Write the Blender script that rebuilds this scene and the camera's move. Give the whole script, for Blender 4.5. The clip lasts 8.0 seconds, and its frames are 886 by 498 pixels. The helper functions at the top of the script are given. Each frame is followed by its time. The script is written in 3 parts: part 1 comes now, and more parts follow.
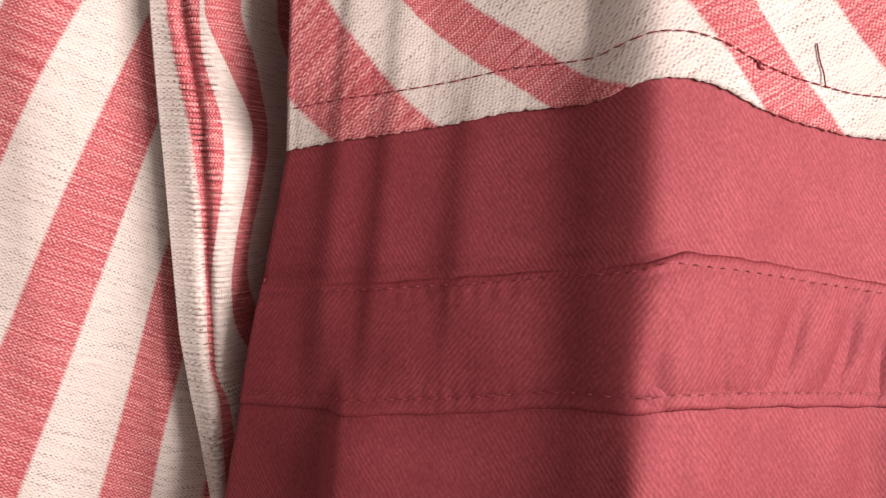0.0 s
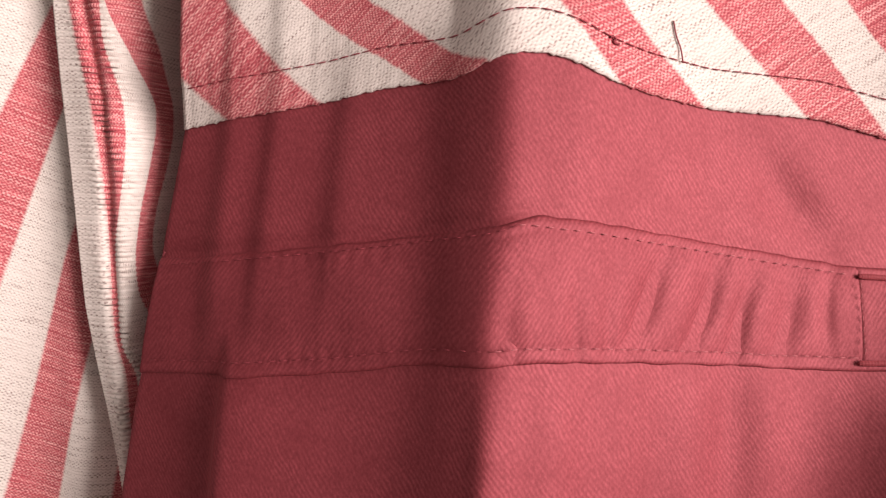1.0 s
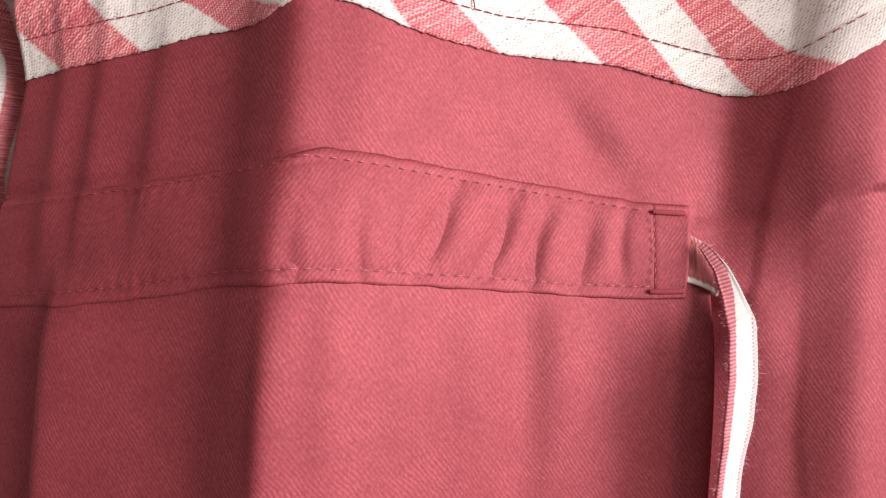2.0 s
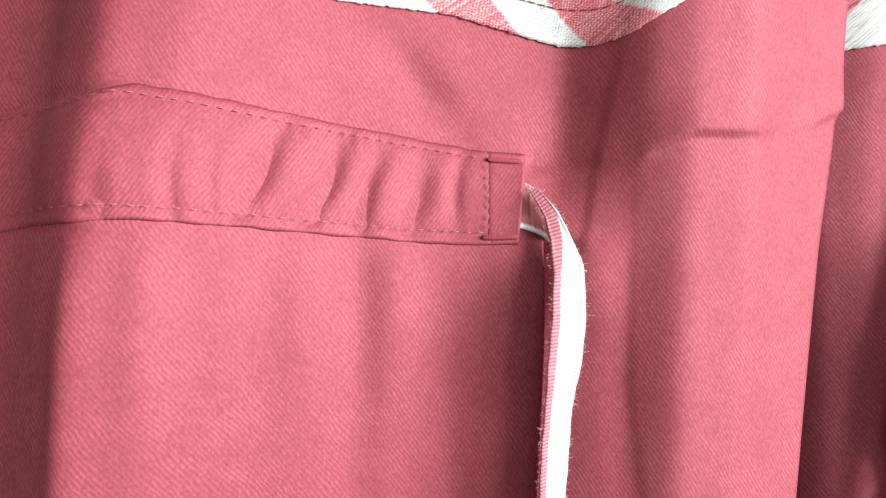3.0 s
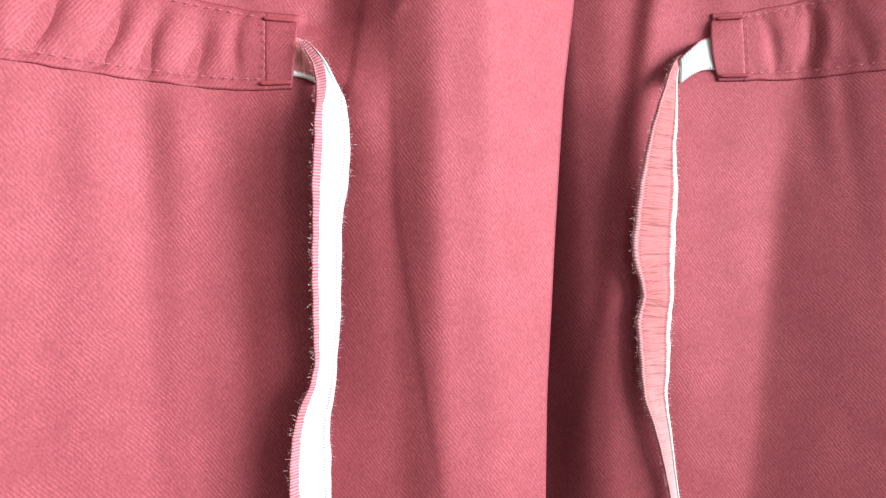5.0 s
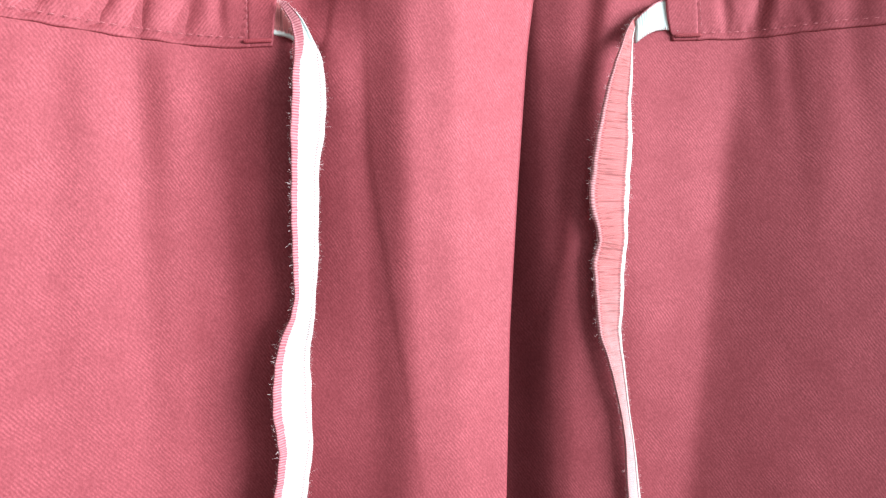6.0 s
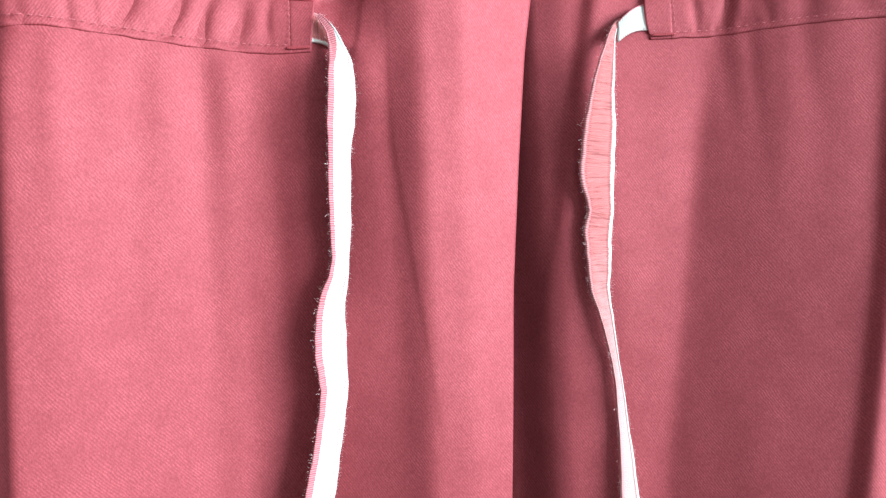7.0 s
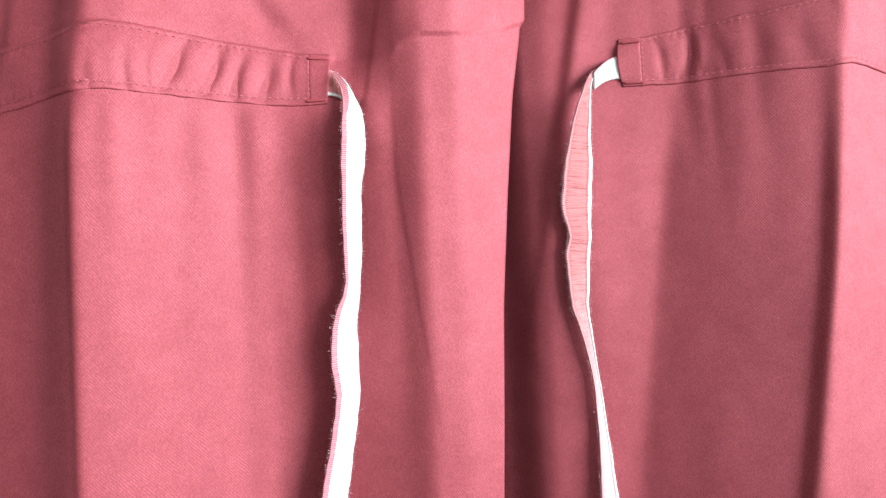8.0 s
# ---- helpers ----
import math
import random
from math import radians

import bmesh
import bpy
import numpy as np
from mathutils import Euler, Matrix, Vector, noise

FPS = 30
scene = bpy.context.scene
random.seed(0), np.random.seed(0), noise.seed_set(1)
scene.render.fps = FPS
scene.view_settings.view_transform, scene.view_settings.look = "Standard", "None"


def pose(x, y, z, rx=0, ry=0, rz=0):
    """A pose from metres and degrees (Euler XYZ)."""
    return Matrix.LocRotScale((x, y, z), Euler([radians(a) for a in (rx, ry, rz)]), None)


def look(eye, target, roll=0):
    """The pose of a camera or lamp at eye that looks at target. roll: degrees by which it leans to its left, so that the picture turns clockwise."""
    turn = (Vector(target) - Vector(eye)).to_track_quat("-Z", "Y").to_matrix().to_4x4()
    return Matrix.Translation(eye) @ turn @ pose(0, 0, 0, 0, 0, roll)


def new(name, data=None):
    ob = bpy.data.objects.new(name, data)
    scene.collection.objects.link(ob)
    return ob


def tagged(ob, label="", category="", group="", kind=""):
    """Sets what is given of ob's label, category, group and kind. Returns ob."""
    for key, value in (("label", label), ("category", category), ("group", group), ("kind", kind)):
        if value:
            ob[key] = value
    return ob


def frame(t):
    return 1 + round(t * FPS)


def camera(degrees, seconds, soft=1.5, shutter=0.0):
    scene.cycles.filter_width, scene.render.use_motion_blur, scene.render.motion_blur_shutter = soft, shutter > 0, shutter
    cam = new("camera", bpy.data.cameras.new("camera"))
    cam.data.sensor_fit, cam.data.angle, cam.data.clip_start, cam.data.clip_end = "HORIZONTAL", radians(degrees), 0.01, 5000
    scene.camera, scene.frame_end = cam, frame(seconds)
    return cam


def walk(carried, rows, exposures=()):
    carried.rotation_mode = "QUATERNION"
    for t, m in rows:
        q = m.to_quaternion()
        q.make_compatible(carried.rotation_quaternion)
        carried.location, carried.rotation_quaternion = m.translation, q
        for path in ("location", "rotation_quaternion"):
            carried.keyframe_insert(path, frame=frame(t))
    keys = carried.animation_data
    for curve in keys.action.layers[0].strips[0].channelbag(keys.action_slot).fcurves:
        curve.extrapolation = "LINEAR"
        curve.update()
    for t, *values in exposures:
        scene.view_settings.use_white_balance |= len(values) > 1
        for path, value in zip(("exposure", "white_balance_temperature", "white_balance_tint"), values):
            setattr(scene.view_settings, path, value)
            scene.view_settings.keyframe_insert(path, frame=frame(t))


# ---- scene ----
cam = camera(61.5, 8.0, soft=1.35)
PATH = [
    (0, (0.003, -0.001, 1.116), (-0.027, 1.99, 0.929), 2.1),
    (0.5, (0.013, -0.003, 1.113), (-0.019, 1.989, 0.935), 1.9),
    (1, (0.027, -0.009, 1.11), (0.008, 1.984, 0.939), 1.6),
    (1.5, (0.047, -0.016, 1.107), (0.026, 1.975, 0.922), 1.2),
    (2, (0.068, -0.021, 1.098), (0.062, 1.972, 0.925), 1.2),
    (3.5, (0.106, -0.025, 1.075), (0.28, 1.963, 0.941), 0.1),
    (4, (0.115, -0.033, 1.059), (0.324, 1.955, 1.003), -1.2),
    (4.5, (0.125, -0.044, 1.047), (0.33, 1.944, 0.969), -1.2),
    (5, (0.135, -0.057, 1.043), (0.408, 1.92, 0.905), -1.2),
    (6.5, (0.142, -0.095, 1.031), (0.392, 1.877, 0.812), -1.6),
    (7, (0.14, -0.121, 1.026), (0.34, 1.861, 0.844), -2.3),
    (7.5, (0.14, -0.143, 1.025), (0.317, 1.842, 0.858), -2.6),
    (8, (0.145, -0.163, 1.032), (0.293, 1.827, 0.896), -2.8),
]
EXPOSURE = [(0, 0.06, 6950, 17), (1.5, 0.05, 6850, 16), (2.0, 0.35, 6300, 8), (2.4, 0.65, 5800, 0), (3.3, 0.88, 5200, -17), (5.0, 0.87, 5200, -16), (6.4, 0.88, 5050, -16), (8.0, 1.0, 5050, -18)]
walk(cam, [(t, look(eye, target, roll)) for t, eye, target, roll in PATH], EXPOSURE)

# ---- light ----
world = bpy.data.worlds.new("world")
world.use_nodes = True
world.node_tree.nodes["Background"].inputs[0].default_value = (0.6, 0.58, 0.56, 1)
world.node_tree.nodes["Background"].inputs[1].default_value = 0.03
scene.world = world


def area_lamp(name, m, sx, sy, watts, colour):
    data = bpy.data.lights.new(name, "AREA")
    data.shape, data.size, data.size_y, data.energy, data.color = "RECTANGLE", sx, sy, watts, colour
    ob = new(name, data)
    ob.matrix_world = m
    return ob


# daylight of an assumed, unseen east window, and a weak ceiling lamp added as fill
area_lamp("assumed_window_light", pose(2.585, -1.9, 1.7, 0, 90, 0), 1.4, 2.3, 228, (1.0, 0.945, 0.9))
area_lamp("fill_light", pose(-0.6, -2.3, 2.56), 0.5, 1.1, 5, (1.0, 0.95, 0.88))


# ---- materials ----
def material(name, rough=0.85, sheen=0.0):
    m = bpy.data.materials.new(name)
    m.use_nodes = True
    b = m.node_tree.nodes["Principled BSDF"]
    b.inputs["Roughness"].default_value = rough
    b.inputs["Specular IOR Level"].default_value = 0.25
    b.inputs["Sheen Weight"].default_value = sheen
    b.inputs["Sheen Roughness"].default_value = 0.4
    return m, m.node_tree, b


def node(t, kind, **kw):
    n = t.nodes.new(kind)
    for k, v in kw.items():
        if k == "operation":
            n.operation = v
        elif k == "blend":
            n.data_type = "RGBA"
            n.blend_type = v
        elif k == "noise_dimensions":
            n.noise_dimensions = v
    return n


def calc(t, op, a, b=None, c=None):
    n = node(t, "ShaderNodeMath", operation=op)
    for i, v in enumerate((a, b, c)):
        if v is None:
            continue
        if isinstance(v, (int, float)):
            n.inputs[i].default_value = v
        else:
            t.links.new(v, n.inputs[i])
    return n.outputs[0]


def blend(t, fac, a, b, mode="MIX"):
    n = node(t, "ShaderNodeMix", blend=mode)
    for i, v in ((0, fac), (6, a), (7, b)):
        if isinstance(v, (int, float)):
            n.inputs[i].default_value = v
        elif isinstance(v, tuple):
            n.inputs[i].default_value = (*v, 1)
        else:
            t.links.new(v, n.inputs[i])
    return n.outputs[2]


def grain(t, vector, scale, detail=3.0, rough=0.6):
    n = node(t, "ShaderNodeTexNoise")
    n.inputs["Scale"].default_value, n.inputs["Detail"].default_value, n.inputs["Roughness"].default_value = scale, detail, rough
    t.links.new(vector, n.inputs["Vector"])
    return n.outputs["Fac"]


def stretch(t, vector, sx, sy, sz):
    n = node(t, "ShaderNodeVectorMath")
    n.operation = "MULTIPLY"
    t.links.new(vector, n.inputs[0])
    n.inputs[1].default_value = (sx, sy, sz)
    return n.outputs[0]


def bump(t, b, height, strength, distance):
    n = node(t, "ShaderNodeBump")
    n.inputs["Strength"].default_value, n.inputs["Distance"].default_value = strength, distance
    t.links.new(height, n.inputs["Height"])
    t.links.new(n.outputs[0], b.inputs["Normal"])


def ramp(t, value, lo, hi):
    n = node(t, "ShaderNodeMapRange")
    n.clamp = True
    n.inputs[1].default_value, n.inputs[2].default_value = lo, hi
    t.links.new(value, n.inputs[0])
    return n.outputs[0]


def twill(name, colour, angle=35.0, pitch=0.00085):
    """Woven cotton twill: fine diagonal ribs, slubs, faint fading."""
    m, t, b = material(name, 0.8, 0.0)
    co = node(t, "ShaderNodeTexCoord").outputs["Object"]
    xyz = node(t, "ShaderNodeSeparateXYZ")
    t.links.new(co, xyz.inputs[0])
    a = radians(angle)
    wob = calc(t, "MULTIPLY", calc(t, "SUBTRACT", grain(t, co, 110, 3), 0.5), 0.0022)
    d = calc(t, "ADD", calc(t, "ADD", calc(t, "MULTIPLY", xyz.outputs[0], math.cos(a)), calc(t, "MULTIPLY", xyz.outputs[2], math.sin(a))), wob)
    rib = calc(t, "MULTIPLY_ADD", calc(t, "SINE", calc(t, "MULTIPLY", d, 2 * math.pi / pitch)), 0.5, 0.5)
    rib = calc(t, "MULTIPLY", rib, ramp(t, grain(t, co, 95, 3), 0.25, 0.65))
    yarn = grain(t, stretch(t, co, 2600, 900, 1500), 1.0, 2)
    fleck = ramp(t, grain(t, co, 900, 4, 0.7), 0.62, 0.75)
    cloud = grain(t, co, 22, 4, 0.6)
    dark = tuple(v * 0.64 for v in colour)
    pale = tuple(min(1, v * 1.18 + 0.006) for v in colour)
    c = blend(t, calc(t, "MULTIPLY_ADD", rib, 0.75, calc(t, "MULTIPLY", yarn, 0.35)), dark, pale)
    c = blend(t, calc(t, "MULTIPLY", cloud, 0.3), c, tuple(v * 0.8 for v in colour))
    c = blend(t, calc(t, "MULTIPLY", fleck, 0.3), c, dark)
    heather = grain(t, stretch(t, co, 1500, 1500, 1100), 1.0, 3, 0.75)
    c = blend(t, ramp(t, heather, 0.36, 0.64), tuple(v * 0.58 for v in colour), c)
    blotch = grain(t, co, 260, 3, 0.6)
    c = blend(t, calc(t, "MULTIPLY", ramp(t, blotch, 0.45, 0.7), 0.28), c, dark)
    t.links.new(c, b.inputs["Base Color"])
    b.inputs["Specular IOR Level"].default_value = 0.1
    bump(t, b, calc(t, "ADD", calc(t, "MULTIPLY", rib, 0.7), calc(t, "MULTIPLY", yarn, 1.2)), 0.2, 0.00016)
    # the sateen gloss of the floating yarns
    gloss = node(t, "ShaderNodeBsdfGlossy")
    gloss.inputs["Roughness"].default_value = 0.72
    gc = blend(t, calc(t, "MULTIPLY_ADD", rib, 0.45, calc(t, "MULTIPLY", ramp(t, heather, 0.3, 0.7), 0.55)), (0.5, 0.165, 0.195), (0.82, 0.335, 0.39))
    t.links.new(gc, gloss.inputs["Color"])
    t.links.new(b.inputs["Normal"].links[0].from_socket, gloss.inputs["Normal"])
    both = node(t, "ShaderNodeMixShader")
    both.inputs[0].default_value = 0.25
    t.links.new(b.outputs[0], both.inputs[1])
    t.links.new(gloss.outputs[0], both.inputs[2])
    t.links.new(both.outputs[0], t.nodes["Material Output"].inputs["Surface"])
    return m


def striped(name, red, white, rib=1.0):
    """Slubby striped cotton: the UV's u counts stripes, v runs along them in millimetres."""
    m, t, b = material(name, 0.9, 0.15)
    uv = node(t, "ShaderNodeUVMap")
    co = uv.outputs[0]
    xyz = node(t, "ShaderNodeSeparateXYZ")
    t.links.new(co, xyz.inputs[0])
    edge = calc(t, "MULTIPLY", calc(t, "SUBTRACT", grain(t, stretch(t, co, 0, 2.2, 0), 1.0, 2), 0.5), 0.07)
    u = calc(t, "ADD", xyz.outputs[0], edge)
    f = calc(t, "PINGPONG", calc(t, "ADD", u, 0.5), 1.0)
    isred = ramp(t, f, 0.47, 0.53)
    slub = grain(t, stretch(t, co, 2.0, 1.3 * rib, 0), 1.0, 3, 0.7)
    fine = grain(t, stretch(t, co, 22.0, 2.6 * rib, 0), 1.0, 2, 0.6)
    streak = grain(t, stretch(t, co, 0.45, 1.7, 0), 1.0, 3, 0.7)
    wander = calc(t, "MULTIPLY", calc(t, "SUBTRACT", grain(t, stretch(t, co, 1.6, 0.4, 0), 1.0, 4), 0.5), 2.6)
    row = calc(t, "ADD", calc(t, "MULTIPLY", xyz.outputs[1], 1 / 0.42), wander)
    column = calc(t, "ADD", calc(t, "MULTIPLY", xyz.outputs[0], 24.0), calc(t, "MULTIPLY", wander, 0.7))
    over = calc(t, "MULTIPLY", calc(t, "SINE", calc(t, "MULTIPLY", row, math.pi)), calc(t, "SINE", calc(t, "MULTIPLY", column, math.pi)))
    loose = calc(t, "ADD", calc(t, "MULTIPLY_ADD", fine, 3.2, -1.6), calc(t, "MULTIPLY_ADD", streak, 2.6, -1.3))
    dot = ramp(t, calc(t, "MULTIPLY_ADD", over, 0.5, loose), -0.25, 0.65)
    hole = calc(t, "SUBTRACT", calc(t, "MULTIPLY_ADD", slub, 2.6, -1.3), calc(t, "MULTIPLY_ADD", fine, 2.6, -1.3))
    pit = ramp(t, calc(t, "SUBTRACT", hole, calc(t, "MULTIPLY", over, 0.6)), 0.12, 0.7)
    r = blend(t, ramp(t, streak, 0.35, 0.65), tuple(v * 0.82 for v in red), tuple(min(1, v * 1.06 + 0.035) for v in red))
    r = blend(t, calc(t, "MULTIPLY", dot, calc(t, "MULTIPLY_ADD", ramp(t, streak, 0.35, 0.7), 0.5, 0.35)), r, (0.95, 0.58, 0.56))
    r = blend(t, calc(t, "MULTIPLY", pit, 0.7), r, tuple(v * 0.4 for v in red))
    w = blend(t, calc(t, "MULTIPLY", ramp(t, fine, 0.35, 0.7), 0.4), white, tuple(v * 0.82 for v in white))
    w = blend(t, calc(t, "MULTIPLY", pit, calc(t, "MULTIPLY_ADD", ramp(t, streak, 0.6, 0.4), 0.65, 0.3)), w, (0.22, 0.14, 0.13))
    weft = calc(t, "SINE", calc(t, "MULTIPLY_ADD", xyz.outputs[1], 2 * math.pi / 0.72, calc(t, "MULTIPLY", wander, 0.9)))
    line = calc(t, "MULTIPLY", ramp(t, weft, 0.0, 0.8), ramp(t, grain(t, stretch(t, co, 2.4, 0.9, 0), 1.0, 3, 0.7), 0.36, 0.6))
    r = blend(t, calc(t, "MULTIPLY", line, 0.62), r, tuple(v * 0.45 for v in red))
    w = blend(t, calc(t, "MULTIPLY", line, 0.5), w, (0.42, 0.33, 0.31))
    c = blend(t, isred, w, r)
    patch = grain(t, stretch(t, co, 0.5, 0.12, 0), 1.0, 3)
    c = blend(t, calc(t, "MULTIPLY", ramp(t, patch, 0.45, 0.8), 0.12), c, (0.30, 0.14, 0.14))
    t.links.new(c, b.inputs["Base Color"])
    bump(t, b, calc(t, "ADD", calc(t, "MULTIPLY", slub, 0.6), calc(t, "MULTIPLY", over, 0.25)), 0.4, 0.0002)
    return m


def plain(name, colour, rough=0.9, scale=30.0, spread=0.12):
    m, t, b = material(name, rough)
    co = node(t, "ShaderNodeTexCoord").outputs["Object"]
    g = blend(t, grain(t, co, scale, 5), tuple(v * (1 - spread) for v in colour), tuple(min(1, v * (1 + spread)) for v in colour))
    g = blend(t, calc(t, "MULTIPLY", grain(t, co, scale * 14, 3), 0.25), g, tuple(v * 0.8 for v in colour))
    t.links.new(g, b.inputs["Base Color"])
    bump(t, b, grain(t, co, scale * 12, 3), 0.3, 0.0004)
    return m


MAROON = (0.265, 0.0252, 0.037)
ROSE = (0.6, 0.095, 0.125)
CREAM = (0.8, 0.715, 0.69)
M_TWILL = twill("maroon_twill", MAROON)
M_CASING = twill("maroon_twill_casing", MAROON, angle=-35.0)
M_STRIPE = striped("striped_cotton", ROSE, CREAM)
M_THREAD = plain("pale_pink_thread", (0.45, 0.125, 0.145), 0.6, 900)
M_DARK = plain("maroon_thread", (0.26, 0.04, 0.055), 0.7, 900)
M_TACK = plain("maroon_bar_tack_thread", (0.27, 0.038, 0.05), 0.7, 700, 0.3)
# grey, to limit the light that the unseen walls bounce back
M_WALL = plain("wall_paint", (0.22, 0.213, 0.205), 0.85, 3, 0.04)
M_FLOOR = plain("floor_screed", (0.16, 0.145, 0.13), 0.6, 4, 0.15)
M_GLASS, _, glass = material("window_glass", 0.02)
glass.inputs["Transmission Weight"].default_value = 1.0
glass.inputs["Specular IOR Level"].default_value = 0.5
M_METAL = plain("lamp_frame", (0.7, 0.7, 0.7), 0.4, 10, 0.03)


# ---- mesh helpers ----
def link(name, verts, faces, mat, parent=None, label="", uv=None, thick=0.0):
    me = bpy.data.meshes.new(name)
    me.from_pydata(verts, [], faces)
    if uv is not None:
        layer = me.uv_layers.new(name="UVMap")
        idx = np.empty(len(me.loops), dtype=np.int32)
        me.loops.foreach_get("vertex_index", idx)
        layer.data.foreach_set("uv", np.asarray(uv, dtype=np.float32)[idx].ravel())
    me.shade_smooth()
    me.materials.append(mat)
    ob = new(name, me)
    if parent:
        ob.parent = parent
    if label:
        tagged(ob, label)
    if thick:
        s = ob.modifiers.new("thickness", "SOLIDIFY")
        s.thickness, s.offset = thick, 0
    return ob


def sheet(name, X, Y, Z, mat, parent, label="", U=None, V=None, thick=0.0007):
    """A cloth sheet on a grid of places in millimetres; z counts from a metre up."""
    n, k = X.shape
    verts = np.stack([X / 1000, Y / 1000, 1 + Z / 1000], -1).reshape(-1, 3)
    i = (np.arange(n - 1)[:, None] * k + np.arange(k - 1)[None]).ravel()
    faces = np.stack([i, i + 1, i + k + 1, i + k], -1)
    uv = None if U is None else np.stack([U, V], -1).reshape(-1, 2)
    return link(name, verts.tolist(), faces.tolist(), mat, parent, label, uv, thick)


def part(name, bm, mat, parent, label=""):
    me = bpy.data.meshes.new(name)
    bm.to_mesh(me)
    bm.free()
    me.materials.append(mat)
    ob = new(name, me)
    ob.parent = parent
    if label:
        tagged(ob, label)
    return ob


def box(bm, lo, hi, bevel=0.0):
    m = Matrix.LocRotScale([(a + b) / 2 for a, b in zip(lo, hi)], None, [b - a for a, b in zip(lo, hi)])
    made = bmesh.ops.create_cube(bm, size=1, matrix=m)
    if bevel:
        bmesh.ops.bevel(bm, geom=list({e for v in made["verts"] for e in v.link_edges}), offset=bevel, segments=2, affect="EDGES")


def smooth(v, a, b):
    s = np.clip((v - a) / (b - a), 0, 1)
    return s * s * (3 - 2 * s)


def hump(x, c, left, right):
    d = x - c
    return np.exp(-0.5 * (d / np.where(d < 0, left, right)) ** 2)


def lip(x, c, width, fade):
    """A fold's edge: a quick rise at c that dies away to the right (to the left where fade is negative)."""
    d = (x - c) * np.sign(fade)
    return 1 / (1 + np.exp(-np.clip(d / width, -40, 40))) * np.exp(-np.clip(d, 0, None) / abs(fade))


def bend(d, soft):
    """Rounded kink: nought before d = 0, rising with slope one after it."""
    return soft * np.logaddexp(0, d / soft)


def curve(knots, blur=15):
    """A smooth line through a few (x, value) knots."""
    xs, ys = np.array(knots, float).T
    def value(x):
        g = np.linspace(xs[0], xs[-1], 400)
        v = np.interp(g, xs, ys)
        pad = np.pad(v, (blur - 3) // 2, mode="edge")
        v = np.convolve(pad, np.hanning(blur)[1:-1] / np.hanning(blur).sum(), "valid")
        return np.interp(x, g, v)
    return value


def cloth_noise(x, z, sx, sz, seed):
    """Slow unevenness of hung cloth, from a few waves."""
    r = np.random.RandomState(seed)
    s = 0
    for _ in range(7):
        a, b, p = r.uniform(-1, 1), r.uniform(-1, 1), r.uniform(0, 6.28)
        s = s + np.sin(a * x / sx * 6.28 + b * z / sz * 6.28 + p)
    return s / 7


# ---- the cloth's folds: depth in millimetres, from places x, z ----
def folds(levels, soft):
    """A hung sheet's depth from its cross-sections: each level is a height and the (x, depth) of its folds, top first."""
    heights = np.array([h for h, _ in levels], float)[::-1]
    knots = np.array([k for _, k in levels], float)[::-1]
    zs, xs = np.arange(-460.0, 201.0, 2.0), np.arange(-80.0, 460.0, 0.5)
    lines = np.stack([[np.interp(zs, heights, knots[:, i, c]) for c in (0, 1)] for i in range(knots.shape[1])])
    bell = np.exp(-0.5 * (np.arange(-16, 17) / 6) ** 2)
    bell /= bell.sum()
    lines = np.apply_along_axis(lambda v: np.convolve(np.pad(v, 16, mode="edge"), bell, "valid"), 2, lines)
    ring = np.exp(-0.5 * (np.arange(-24, 25) * 0.5 / soft) ** 2)
    ring /= ring.sum()
    rows = []
    for j in range(len(zs)):
        kx, ky = lines[:, 0, j], lines[:, 1, j]
        grow = (ky[-1] - ky[-2]) / (kx[-1] - kx[-2])
        drop = (ky[1] - ky[0]) / (kx[1] - kx[0])
        v = np.interp(xs, kx, ky) + np.clip(xs - kx[-1], 0, None) * grow + np.clip(xs - kx[0], None, 0) * drop
        rows.append(np.convolve(np.pad(v, 24, mode="reflect", reflect_type="odd"), ring, "valid"))
    table = np.array(rows)

    def depth(x, z):
        x, z = np.broadcast_arrays(np.asarray(x, float), np.asarray(z, float))
        i = np.clip((x - xs[0]) / 0.5, 0, len(xs) - 1.001)
        j = np.clip((z - zs[0]) / 2.0, 0, len(zs) - 1.001)
        a, b = i.astype(int), j.astype(int)
        u, v = i - a, j - b
        return (table[b, a] * (1 - u) + table[b, a + 1] * u) * (1 - v) + (table[b + 1, a] * (1 - u) + table[b + 1, a + 1] * u) * v
    return depth


